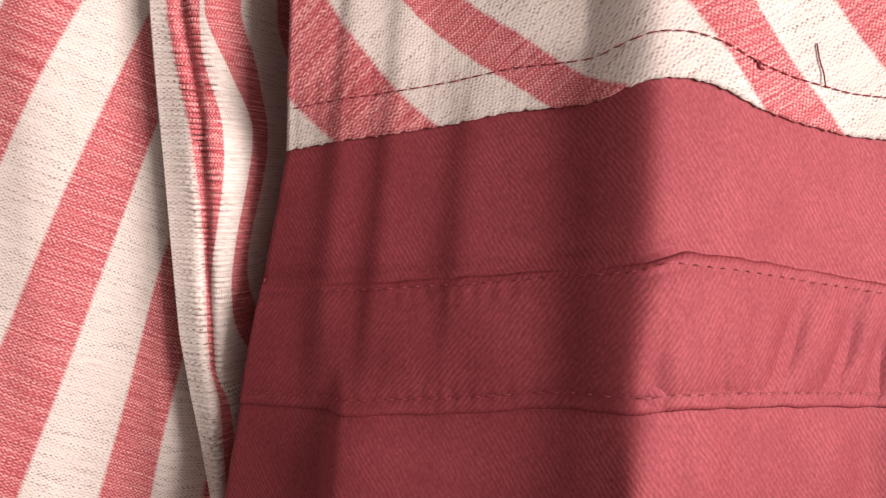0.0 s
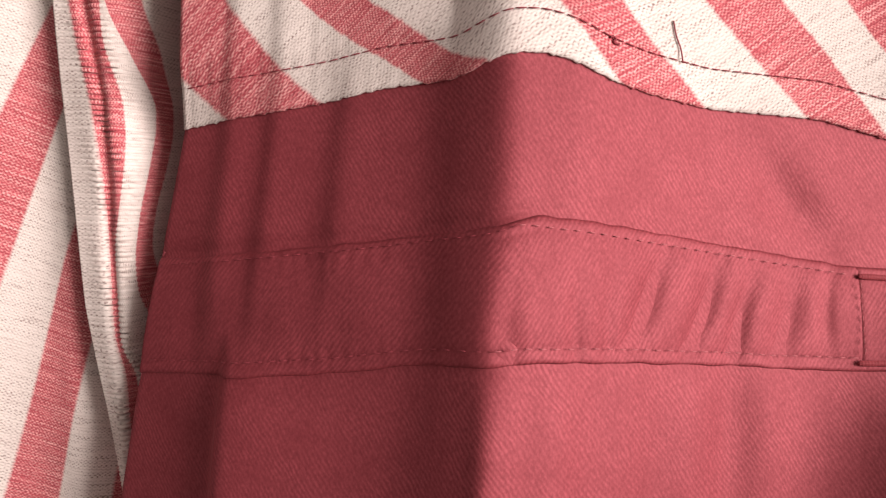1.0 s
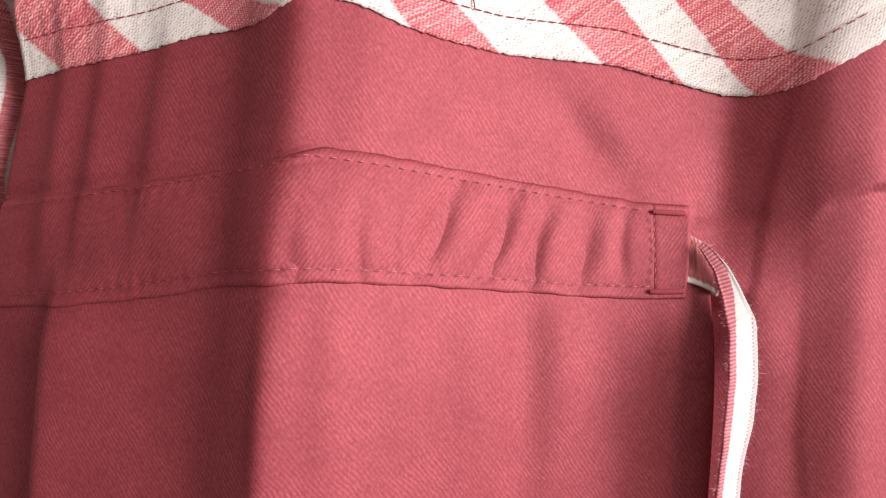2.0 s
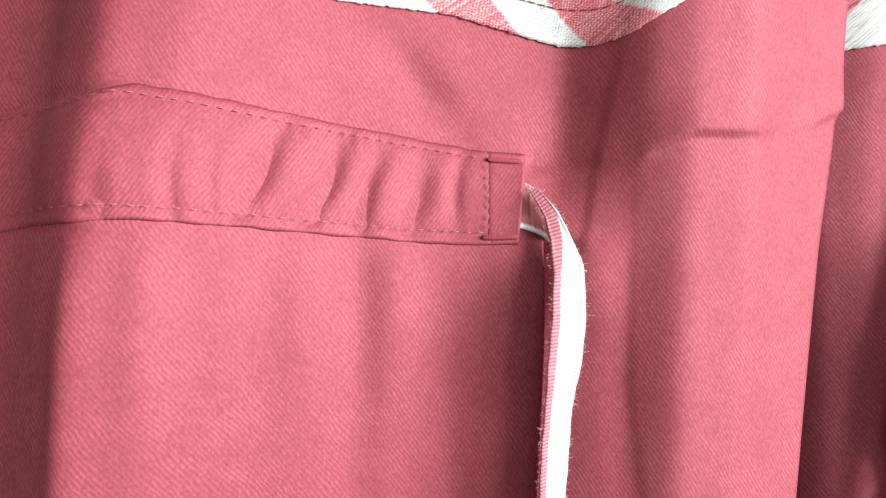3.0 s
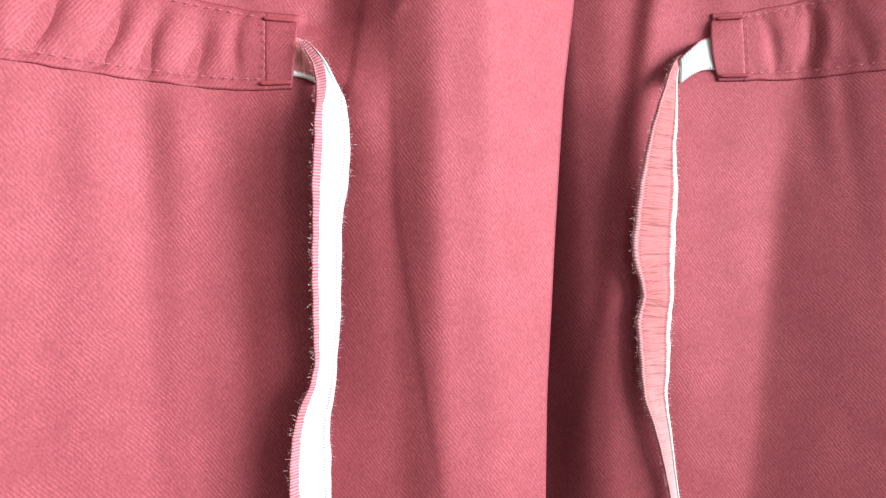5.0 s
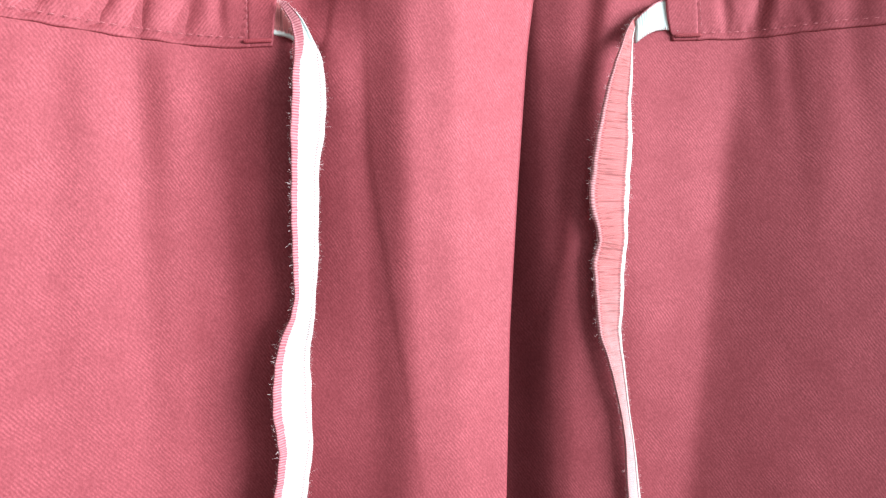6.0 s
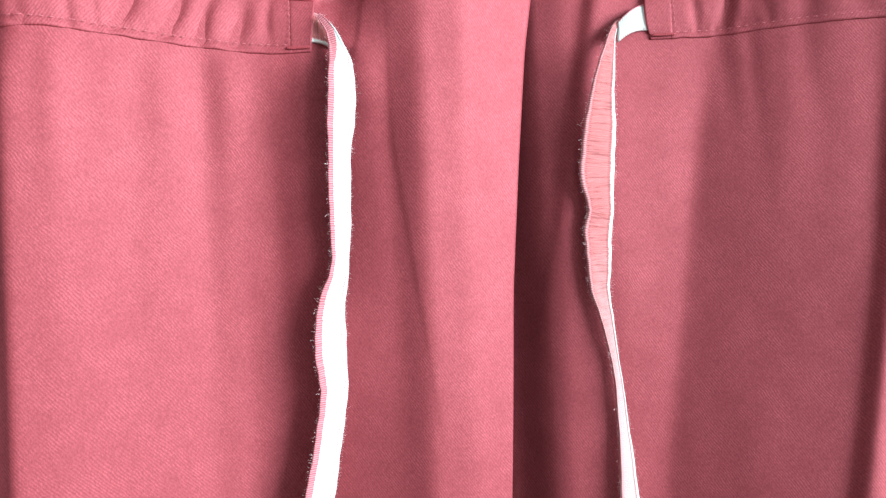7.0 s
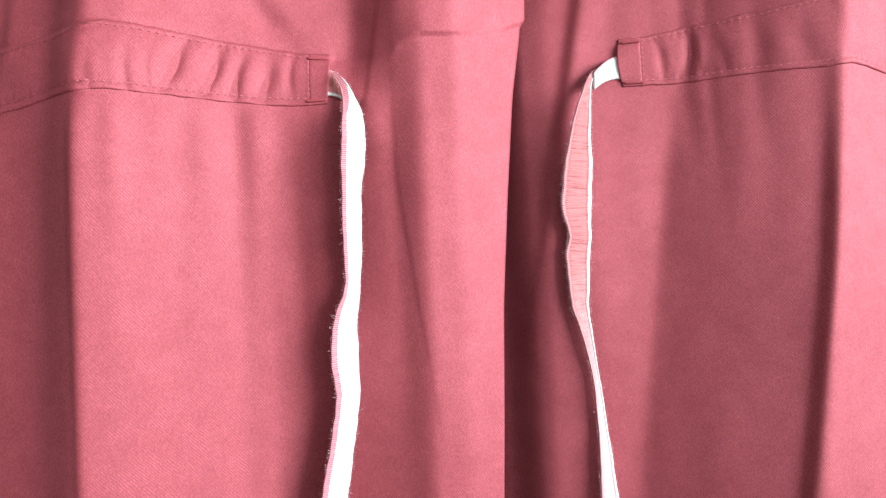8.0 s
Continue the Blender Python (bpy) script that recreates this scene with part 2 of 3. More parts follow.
LEFT = folds([
    (140, [(-34, 165), (-8, 157.5), (22, 148), (37, 135.5), (52, 139), (66, 145.8), (81, 153), (98, 157), (113, 159.5), (137, 162.5), (153, 150), (163, 147.5), (178, 149), (213, 173)]),
    (112, [(-36, 161), (-12, 151.5), (22, 139.5), (37, 129), (52, 133), (66, 140.3), (78, 146.5), (97, 153.5), (113, 157.5), (136, 161.5), (153, 149), (163, 147), (178, 149), (210, 169)]),
    (88, [(-42, 159), (-12, 144), (22, 131), (36, 122.5), (48, 127), (66, 137.5), (84, 146), (100, 151.5), (113, 154.5), (134, 159), (153, 147.5), (162, 145.5), (178, 148), (206, 164)]),
    (62, [(-46, 157), (-14, 140.5), (20, 127.5), (33, 118), (46, 121.5), (64, 130.5), (84, 140.5), (97, 145), (109, 147), (127.5, 142), (149, 149), (161, 143.5), (177, 146.5), (202, 160)]),
    (20, [(-49, 153), (-18, 137.5), (18, 124), (31.5, 115.5), (45, 119.5), (64, 130), (84, 140.5), (97, 145), (109, 146.5), (127, 142), (150, 145.5), (161, 141.5), (176, 144.5), (197, 154)]),
    (-70, [(-52, 149), (-20, 133.5), (14, 119.5), (27, 112), (42, 118), (64, 131), (82, 142.5), (96, 148), (109, 149.5), (128, 146.5), (150, 141), (160, 137.5), (175, 139.5), (190, 144.5)]),
    (-450, [(-90, 141), (-35, 122.5), (5, 110), (15, 104), (32, 110), (56, 124), (76, 136), (92, 141), (107, 142), (128, 138), (150, 132), (160, 129), (172, 131.5), (184, 137)]),
], 2.4)


def left_depth(x, z):
    y = LEFT(x, z)
    low, up = smooth(z, 80, 60), smooth(z, 70, 95)
    # soft pleats gathered in the waist
    for c, w, d in ((-24, 1.0, 1.7), (-13, 0.9, 1.1), (3, 1.5, 1.5), (27, 1.8, 1.0)):
        y = y - 1.35 * d * (0.3 + 0.7 * up) * lip(x, c - 0.05 * (110 - z), w, 9) * (1 - 0.7 * low)
    y = y - 6.5 * low * lip(x, -19.5 - 0.05 * (70 - z), 0.55, 24)
    y = y - 1.6 * low * lip(x, 32.5 - 0.035 * np.clip(70 - z, 0, 170), 0.7, 16)
    y = y + 0.7 * low * hump(x, 15 - 0.05 * (70 - z), 9, 5)
    # the pleat that tucks away behind the drawstring
    fold = 127.75 + 0.02 * z
    tuck = smooth(z, 76, 69) * smooth(z, -50, 30)
    y = y + 10 * tuck / (1 + np.exp(-np.clip((x - fold - 0.35) / 0.06, -30, 30))) * np.exp(-(np.clip(x - fold, 0, None) / (7 + 6 * smooth(z, 75, 40))) ** 2)
    # smudged dents over and under the casing's end
    y = y + 1.9 * hump(z, 108, 7, 9) * hump(x, 100.5 - 0.7 * (z - 108), 6, 5)
    y = y + 0.8 * hump(z, 91.5, 1.1, 2.5) * smooth(x, 124, 128) * smooth(x, 146, 137)
    y = y + 0.8 * low * (hump(x, 68 - 0.06 * (70 - z), 6, 4) + hump(x, 88 - 0.03 * (70 - z), 4, 4)) * smooth(z, -120, 40)
    # seam and creases of the placket
    y = y - 0.5 * hump(x, 147 - 0.18 * (115 - z), 0.45, 5) * smooth(z, 55, 72)
    y = y - 0.35 * hump(z, 35, 60, 35) * hump(x, 151.5 + 0.12 * np.clip(40 - z, 0, None), 0.8, 6.0)
    y = y - 1.5 * hump(z - CREASE(x) + 1.5, 0, 0.5, 6) * smooth(x, 147, 153) * (0.55 + 0.45 * np.cos((x - 168) / 7))
    y = y - 0.6 * cloth_noise(x, z, 60, 160, 3) - 0.28 * cloth_noise(x, z, 17, 60, 5)
    # puckers under the casing, and the groove along its seams
    y = y + 0.3 * hump(z, 62, 18, 9) * (np.sin(x / 2.6) + np.sin(x / 4.3 + 1)) * smooth(x, 40, 50) * smooth(x, 122, 112)
    left = smooth(x, 46, 34)
    y = y + 0.5 * left * hump(z - CAS_BOT(x), -0.6, 1.2, 0.8)
    return y + (0.3 + 0.8 * left) * hump(z - CAS_TOP(x), 0.5, 0.9, 1.1) * smooth(x, 118, 112)


RIGHT = folds([
    (140, [(180, 192), (205, 181), (222, 175), (250, 170), (280, 163), (305, 152), (325, 143), (340, 138), (362, 146), (400, 172)]),
    (88, [(180, 188), (205, 174), (219, 169.5), (250, 166), (278, 161), (303, 148.5), (322, 140.5), (336, 136), (358, 143), (400, 165)]),
    (40, [(178, 181), (203, 167.5), (216, 161.5), (236, 158.5), (269, 156), (295, 144), (316, 136), (331, 131), (355, 137), (400, 158)]),
    (0, [(176, 178), (200, 164.5), (214, 157), (236, 153.5), (262, 151.5), (290, 138.5), (311, 130), (325, 125), (350, 131), (400, 152)]),
    (-90, [(172, 177), (192, 165), (213, 153.5), (234, 149.5), (251, 147.5), (280, 134), (302, 125), (316, 120), (344, 126), (400, 150)]),
    (-450, [(160, 170), (180, 160), (203, 148), (225, 144), (240, 141), (265, 126), (288, 117), (306, 112), (335, 120), (400, 145)]),
], 2.2)


def right_depth(x, z):
    low = smooth(z, 105, 20)
    y = RIGHT(x, z)
    y = y - (1.2 + 2.6 * low) * lip(x, 334.5 - 0.13 * (80 - z) - 1.5, 2.2 - 1.4 * low, 26)
    y = y - 3.0 * smooth(z, -60, 60) * lip(x, 222 + 0.2 * (z - 55), 1.1, 16)
    for c, w in ((279, 2.4), (288, 2.0), (305, 3.2)):
        y = y + 0.45 * hump(z, 72, 18, 40) * hump(x, c, w, w)
    y = y + 0.5 * hump(z, 94, 3, 5) * hump(x, 246, 9, 4)
    return y - 0.6 * cloth_noise(x, z, 70, 150, 8) - 0.28 * cloth_noise(x, z, 19, 60, 9)


def rows_of(top, fine, bottom):
    return np.concatenate([np.arange(top, fine, -1.0), np.arange(fine, bottom - 1, -6.0)])


def grid(x, z):
    return np.meshgrid(x, z)


# ---- the room, unseen and assumed around the dress ----
def slab(name, lo, hi, mat, label):
    bm = bmesh.new()
    box(bm, lo, hi)
    me = bpy.data.meshes.new(name)
    bm.to_mesh(me)
    bm.free()
    me.materials.append(mat)
    return tagged(new(name, me), label, name.split("_")[0], kind="structure")


slab("floor", (-2.2, -3.2, -0.1), (2.6, 0.42, 0), M_FLOOR, "plain grey-brown floor of the room")
slab("ceiling", (-2.2, -3.2, 2.6), (2.6, 0.42, 2.7), M_WALL, "plain grey ceiling of the assumed room, unseen")
slab("wall_north", (-2.2, 0.30, 0), (2.6, 0.42, 2.6), M_WALL, "plain grey wall assumed behind the dress, unseen")
slab("wall_south", (-2.2, -3.32, 0), (2.6, -3.2, 2.6), M_WALL, "plain grey painted wall of the assumed room, unseen")
slab("wall_west", (-2.32, -3.2, 0), (-2.2, 0.42, 2.6), M_WALL, "plain grey painted wall of the assumed room, unseen")


def wall_with_window(name, label):
    """The east wall, with an opening 2.4 m wide and 1.5 m high."""
    bm = bmesh.new()
    for lo, hi in (((2.6, -3.2, 0), (2.72, -3.1, 2.6)), ((2.6, -0.7, 0), (2.72, 0.42, 2.6)), ((2.6, -3.1, 0), (2.72, -0.7, 0.95)), ((2.6, -3.1, 2.45), (2.72, -0.7, 2.6))):
        box(bm, lo, hi)
    me = bpy.data.meshes.new(name)
    bm.to_mesh(me)
    bm.free()
    me.materials.append(M_WALL)
    return tagged(new(name, me), label, "wall", kind="structure")


def window():
    """A two-light window set in the wall's opening, unseen, assumed for the key light."""
    top = tagged(new("assumed_window_1"), "white framed window with two clear panes, unseen and assumed", "window", kind="structure")
    top.location = (2.66, -1.9, 0.95)
    bm = bmesh.new()
    for lo, hi in (((-0.03, -1.2, 0), (0.03, -1.15, 1.5)), ((-0.03, 1.15, 0), (0.03, 1.2, 1.5)), ((-0.03, -0.025, 0.05), (0.03, 0.025, 1.45)), ((-0.03, -1.15, 0), (0.03, 1.15, 0.05)), ((-0.03, -1.15, 1.45), (0.03, 1.15, 1.5))):
        box(bm, lo, hi, 0.004)
    part("window_frame", bm, M_METAL, top)
    for y in (-0.5875, 0.5875):
        bm = bmesh.new()
        box(bm, (-0.003, y - 0.5625, 0.05), (0.003, y + 0.5625, 1.45))
        part("pane", bm, M_GLASS, top).visible_shadow = False


wall_with_window("wall_east", "plain grey painted wall with an assumed window, unseen")
window()

# ---- the dress ----
dress = tagged(new("dress"), "maroon twill dress with rose striped yoke and drawstring waist", "dress")
dress.location = (0.15, 0.29, 0.55)
bpy.context.view_layer.update()


def under(ob, parent=dress):
    ob.parent = parent
    ob.matrix_parent_inverse = parent.matrix_world.inverted()
    return ob


EDGE_LINE = curve([(-450, 172), (-90, 189), (-15, 193), (27, 197), (75, 202.5), (104, 208), (175, 214)])
EDGE = lambda z: EDGE_LINE(z) + 1.8 * smooth(z, 104, 109)
CREASE = curve([(140, 84), (149, 91), (155, 98), (163, 101.5), (178, 102), (192, 102.5), (211, 110)])
HEM = curve([(-36, 120.5), (-23, 123), (-9, 125), (2, 127), (13, 129.5), (28, 131), (32.5, 133.5), (37, 135.2), (44, 135.6), (50, 134.4), (58, 131.2), (67, 129.2), (80, 127.4), (95, 127), (107, 126.5), (120, 123.6), (134, 120.5), (142, 120.3), (148, 122), (156, 127), (168, 134), (212, 152)])
CAS_TOP = curve([(-44, 91.5), (-34, 92.5), (-9, 96), (15, 99.5), (34, 103), (40, 105), (54, 103.5), (70, 101), (97, 97), (115, 94.5), (127, 94)])
CAS_BOT = curve([(-44, 66), (-21, 69), (4, 72.7), (25, 77), (33, 77.8), (40, 78.4), (54, 77.5), (78, 75), (97, 73.2), (113, 72.5), (127, 73)])
RCAS_TOP = curve([(249, 98), (262, 98.5), (283, 102), (305, 104.5), (338, 109), (352, 111), (372, 107), (440, 92)])
RCAS_BOT = curve([(249, 77), (277, 77), (303, 78.5), (330, 78.5), (342, 79.5), (356, 76), (375, 72), (440, 58)])

# left front, down to the hem of the skirt
z = rows_of(175, -140, -450)
Z = np.repeat(z[:, None], 285, 1)
zc = z[:, None]
spans = ((-34 - 0.14 * np.clip(120 - zc, 0, 200), 121 + 0.02 * zc, 165), (121 + 0.02 * zc, 131 + 0.02 * zc, 40), (131 + 0.02 * zc, EDGE(zc), 80))
X = np.hstack([a + (b - a) * np.arange(n) / (n - (n == 80)) for a, b, n in spans])
Y = left_depth(X, Z)
# the pleat's edge beside the drawstring turns back under itself
X = X - 7 * smooth(Z, 76, 66) * smooth(Z, -50, 30) * smooth(X, 127.75 + 0.02 * Z, 128.9 + 0.02 * Z) * hump(X, 128.9 + 0.02 * Z, 5, 6)
front = under(sheet("left_front", X, Y, Z, M_TWILL, None, "maroon cotton twill front panel with soft folds"))
crease = 165 + 27
for e in front.data.edges:
    a, b = e.vertices
    if a % 285 == crease and b % 285 == crease and 0 < z[a // 285] < 70:
        e.use_edge_sharp = True

# right front, tucked behind the left one
x = np.linspace(168, 432, 250)
X, Z = grid(x, z)
Y = right_depth(X, Z) + 4 * smooth(X, 210, 196) + np.clip(6 - (right_depth(X, Z) - left_depth(np.minimum(X, EDGE(Z)), Z)), 0, None) * smooth(X, 214, 204)
under(sheet("right_front", X, Y, Z, M_TWILL, None, "maroon cotton twill front panel, tucked under the placket"))

# back panel against the wall
X, Z = grid(np.linspace(-60, 440, 60), np.arange(175, -451, -12.5))
Y = 290 + 6 * np.sin(X / 31) + 0 * Z
under(sheet("back_panel", X, Y, Z, M_TWILL, None, "maroon cotton twill back panel"))

# side seam strips that close the dress towards its back
for xs, y0 in ((-1, 0), (1, 1)):
    zz = np.arange(175, -451, -5.0)
    s = np.linspace(0, 1, 16)
    Z = np.repeat(zz[:, None], 16, 1)
    if xs < 0:
        x0 = -34 - 0.14 * np.clip(120 - Z, 0, 200)
        ya = left_depth(x0, Z)
        X = x0 - 3 * s
    else:
        x0 = 432 + 0 * Z
        ya = right_depth(x0, Z)
        X = x0 + 8 * np.sin(s * 3.14)
    under(sheet("side_panel", X, ya + 0.4 + (288 - ya) * s, Z, M_TWILL, None))


# ---- waist casings ----
def casing(name, x0, x1, top, bot, depth, slants, label, join, side=None):
    x = np.linspace(x0, x1, int((x1 - x0) / 0.6))
    v = np.linspace(0, 1, 56)
    X = np.repeat(x[None], len(v), 0)
    T = top(X) + 0.1 * np.sin(X / 2.3 + 2 * np.sin(X / 9)) + 0.06 * np.sin(X / 0.9)
    B = bot(X) + 0.12 * np.sin(X / 2.9 + 2 * np.sin(X / 11)) + 0.06 * np.sin(X / 1.1)
    V = np.repeat(v[:, None], len(x), 1)
    Z = T + (B - T) * V
    if side:
        X = x1 - (x1 - X) * (x1 - side(Z)) / (x1 - x0)
    puff = 0.45 + 0.9 * np.clip(np.sin(np.pi * np.clip((V - 0.1) / 0.78, 0, 1)), 0, 1) ** 0.6
    lipz = 0.2 * hump(V, 0.96, 0.03, 0.03)
    puff = puff + lipz
    for c, shift, w, d, lo in slants:
        line = c + shift * (V - 0.5) + 0.5 * np.sin(6.3 * V + c)
        puff = puff - 0.82 * d * hump(X, line, 1.15 * w, w * 0.9) * hump(V, 0.55 + lo, 0.3, 0.26)
    puff = puff - 0.15 * smooth(np.abs(X - join), 0.9, 0.1)
    ends = smooth(V, 0.0, 0.03) * smooth(V, 1.0, 0.985)
    near_hem = hump(V, 0.86, 0.05, 0.06) + hump(V, 0.12, 0.05, 0.05)
    puff = puff - 0.16 * near_hem * (0.5 + 0.5 * np.sin(X / 3.6 * 6.28 + 3 * np.sin(X / 7))) * (0.4 + 0.6 * np.sin(X / 11 + 1))
    Y = depth(X, Z) - 0.2 - puff * ends
    return under(sheet(name, X, Y, Z, M_CASING, None, label, thick=0.0004))


lc = casing("waist_casing", -43, 117.2, CAS_TOP, CAS_BOT, left_depth,
            [(66.3, -11, 2.2, 2.2, 0), (79.6, -9, 2.0, 2.1, 0.03), (89, -6, 1.8, 1.8, 0.08), (99.5, -4, 2.6, 1.8, 0.05), (109, -2.5, 1.4, 0.9, -0.1), (58, -3, 1.3, 0.6, 0.2), (51, -1, 1.3, 0.8, 0.28), (38, 0, 2.0, 1.1, 0.25),
             (-27, 0, 2.6, 0.8, 0), (-12, 1, 3, 0.6, 0), (4, 0, 3, 0.7, 0), (22, -1, 4, 0.6, 0)], "maroon gathered waist casing with top-stitched edges", 117.2, lambda z: -34.3 - 0.14 * np.clip(120 - z, 0, 200))
rc = casing("waist_casing", 259.8, 432, RCAS_TOP, RCAS_BOT, right_depth,
            [(269, 4, 1.6, 0.9, 0), (281, -3, 1.6, 1.9, -0.05), (292, 3, 2.0, 0.7, 0.1), (306, 2, 3.0, 0.8, 0), (322, 2, 3.4, 0.8, 0), (336, 0, 3.0, 0.9, 0)], "maroon gathered waist casing with top-stitched edges", 259.8)


def casing_end(x0, x1, top, bot, depth, open_side, gape):
    """The flat turned-in end of a casing: a short tunnel whose mouth stands a little open."""
    s, v = np.linspace(0, 1, 16), np.linspace(0, 1, 40)
    S, V = np.meshgrid(s, v)
    sew = 0.9 * smooth(S if open_side > 0 else 1 - S, 0.16, 0.02)
    mouth = S if open_side > 0 else 1 - S
    T, B = top(x0 + (x1 - x0) * S), bot(x0 + (x1 - x0) * S)
    skew = 2.2 * (V - 0.35) * mouth * (-1 if open_side > 0 else 0.3)
    X = x0 + (x1 - x0) * S + skew
    Z = T + (B - T) * V
    bulge = np.sin(np.pi * np.clip((V - 0.1) / 0.8, 0, 1)) ** 0.5
    body = 0.45 + 0.9 * np.clip(np.sin(np.pi * np.clip((V - 0.1) / 0.78, 0, 1)), 0, 1) ** 0.6
    X = X - 1.6 * bulge * mouth * (open_side < 0)
    Y = depth(X, Z) - 0.25 - (body - sew + gape * bulge * mouth ** 2) * smooth(V, 0, 0.03) * smooth(V, 1, 0.985)
    return under(sheet("casing_end", X, Y, Z, M_CASING, None, "flat stitched-down end of the waist casing", thick=0.0005))


casing_end(115.4, 124.9, CAS_TOP, CAS_BOT, left_depth, 1, 1.1)
casing_end(251.6, 261.8, RCAS_TOP, RCAS_BOT, right_depth, -1, 0.3)

# ---- striped yoke ----
HALVES = curve([(-60, -1.7), (-23, 0), (-1, 1), (21, 2), (33, 3), (60, 4), (79, 5), (104, 6), (124, 7), (141, 8), (155, 9), (215, 12)])


def yoke_depth(depth, x, z, up=8.0):
    """The yoke follows the cloth at its hem and bridges the folds further up."""
    near = np.mean([depth(x + o, z) for o in (-4, -2, 0, 2, 4)], axis=0) * 0.3 + depth(x, z) * 0.7 - 0.25
    over = np.mean([depth(x + o, z) for o in range(-24, 25, 4)], axis=0) - 0.25
    w = smooth(up, 0, 16)
    return near + (np.minimum(over, near) - near - 0.13 * bend(32 - x, 4)) * w


def yoke(name, x0, x1, hem, depth, label, phase=0.0, slope=None):
    x = np.linspace(x0, x1, int((x1 - x0) / 0.8))
    v = np.linspace(0, 1, 70)
    X = np.repeat(x[None], len(v), 0)
    V = np.repeat(v[:, None], len(x), 1)
    H = hem(X) + 0.2 * np.sin(X * 2.1) * np.sin(X * 0.53) + 0.1 * np.sin(X * 3.7)
    up = V * (200 - H)
    Z = H + up
    U = HALVES(X) + phase
    for _ in range(8):
        k = slope if slope is not None else np.interp(U, [-1, 0, 1, 2, 3, 4, 9, 12], [1.0, 1.1, 1.12, 1.4, 1.4, 1.25, 1.05, 0.95])
        U = 0.5 * U + 0.5 * (HALVES(X + k * up - 0.009 * np.clip(up, 0, 30) ** 2 * smooth(X, 20, -20)) + phase)
    Vv = (up * 0.75 - X * 0.6)
    zt = np.minimum(Z, 175)
    Y = yoke_depth(depth, X, zt, up) - 0.5 - 0.35 * hump(up, 4.0, 2.0, 3) + 0.3 * hump(up, 8.5, 0.8, 0.8)
    X = X + 0.022 * bend(32 - X, 4) * smooth(up, 0, 16)
    return under(sheet(name, X, Y, Z, M_STRIPE, None, label, U, Vv, 0.0005))


yoke("yoke", -34, 206, HEM, left_depth, "rose and cream diagonally striped cotton yoke with curved hem")
RHEM = curve([(196, 122), (216, 125), (230, 127), (250, 130), (270, 138), (300, 150), (432, 160)])
yoke("yoke", 206, 432, RHEM, right_depth, "rose and cream striped cotton yoke, partly behind the placket", phase=-0.6, slope=-0.9)

# ---- sleeve ----
ROLL_L = curve([(20, -45), (44, -49), (55, -51), (65, -53), (79, -55.5), (104, -58), (127, -60), (150, -62), (200, -64)])
ROLL_R = curve([(20, -46), (42, -43), (53, -41.5), (67, -40), (85, -38.5), (104, -36.5), (128, -37), (152, -36.5), (200, -36)])
SEAM = curve([(20, -44), (47, -45), (64, -46), (71, -48), (93, -49.5), (110, -50), (127, -51), (149, -55), (200, -58)])
zz = np.arange(200, -60, -0.8)
X, Z = grid(np.linspace(-150, -44, 120), zz)
at100 = np.array([-160, -142, -124, -106, -88.7, -74.4, -63, -55.1, -48, -40])
slope = np.array([0.66, 0.62, 0.56, 0.5, 0.42, 0.35, 0.26, 0.2, 0.15, 0.1])
U = np.array([np.interp(xr, at100 + slope * (zr[0] - 100), np.arange(-2.0, 8.0)) for xr, zr in zip(X, Z)])
Y = 165 + 1.6 * np.sin((X + 0.4 * Z) / 14) + 12 * smooth(X, -66, -52) + 7 * smooth(X, -94, -66) + 0.01 * (X + 60) * (X < -60) - 0.12 * np.clip(-100 - X, 0, None)
under(sheet("sleeve", X, Y - 2, Z, M_STRIPE, None, "rose and cream striped cotton sleeve hanging beside the waist", U, Z * 0.93 + X * 0.35))

zz = np.arange(200, -60, -0.3)
s = np.linspace(0, 1, 80)
S = np.repeat(s[None], len(zz), 0)
Z = np.repeat(zz[:, None], len(s), 1)
L, R, G = ROLL_L(Z), ROLL_R(Z), SEAM(Z)
X = L + (R - L) * S
g = (G - L) / np.maximum(R - L, 1)
arch = (0.6 + 0.4 * smooth(S, -0.05, 0.4)) * smooth(S, 1.05, 0.7)
groove = hump(X, G, 0.9, 0.9)
pucker = np.sin(Z / 1.25 * 6.28 + 1.5 * np.sin(Z / 5.0)) * (0.6 + 0.4 * np.sin(Z / 3.1 + X))
Y = 166 - 4.0 * arch + 22 * smooth(S, 0.45, 1.15) ** 1.2 + 1.8 * groove - 0.65 * pucker * hump(X, G, 3.0, 4.6) - 0.3 * np.sin(Z / 24 * 3.14 + X / 6) * arch
d = X - G
lo_edge = -(0.7 + 2.4 * smooth(Z, 92, 150))
hi_edge = 0.8 + 3.6 * smooth(Z, 85, 122) - 1.2 * hump(Z, 141, 6, 6)
w2 = hi_edge + 3.4 + 0.9 * hump(Z, 128, 8, 8) - 2.7 * smooth(Z, 138, 152) + 2.4 * smooth(Z, 84, 66)
w3 = w2 + 1.9 + 4.2 * smooth(Z, 125, 150) + 1.8 * smooth(Z, 98, 72)
U = np.select([d < lo_edge, d < hi_edge, d < w2, d < w3], [0.5 + 0.5 * np.clip((d - lo_edge) / 9 + 1, 0, 1), 1 + np.clip((d - lo_edge) / (hi_edge - lo_edge), 0, 1), 2 + (d - hi_edge) / (w2 - hi_edge), 3 + (d - w2) / (w3 - w2)], 4 + (d - w3) / 5)
under(sheet("sleeve_seam_roll", 3 + (X - 3) * 1.045, Y, Z, M_STRIPE, None, "rolled striped sleeve edge with a puckered red seam", U + 1.0, Z * 1.0))

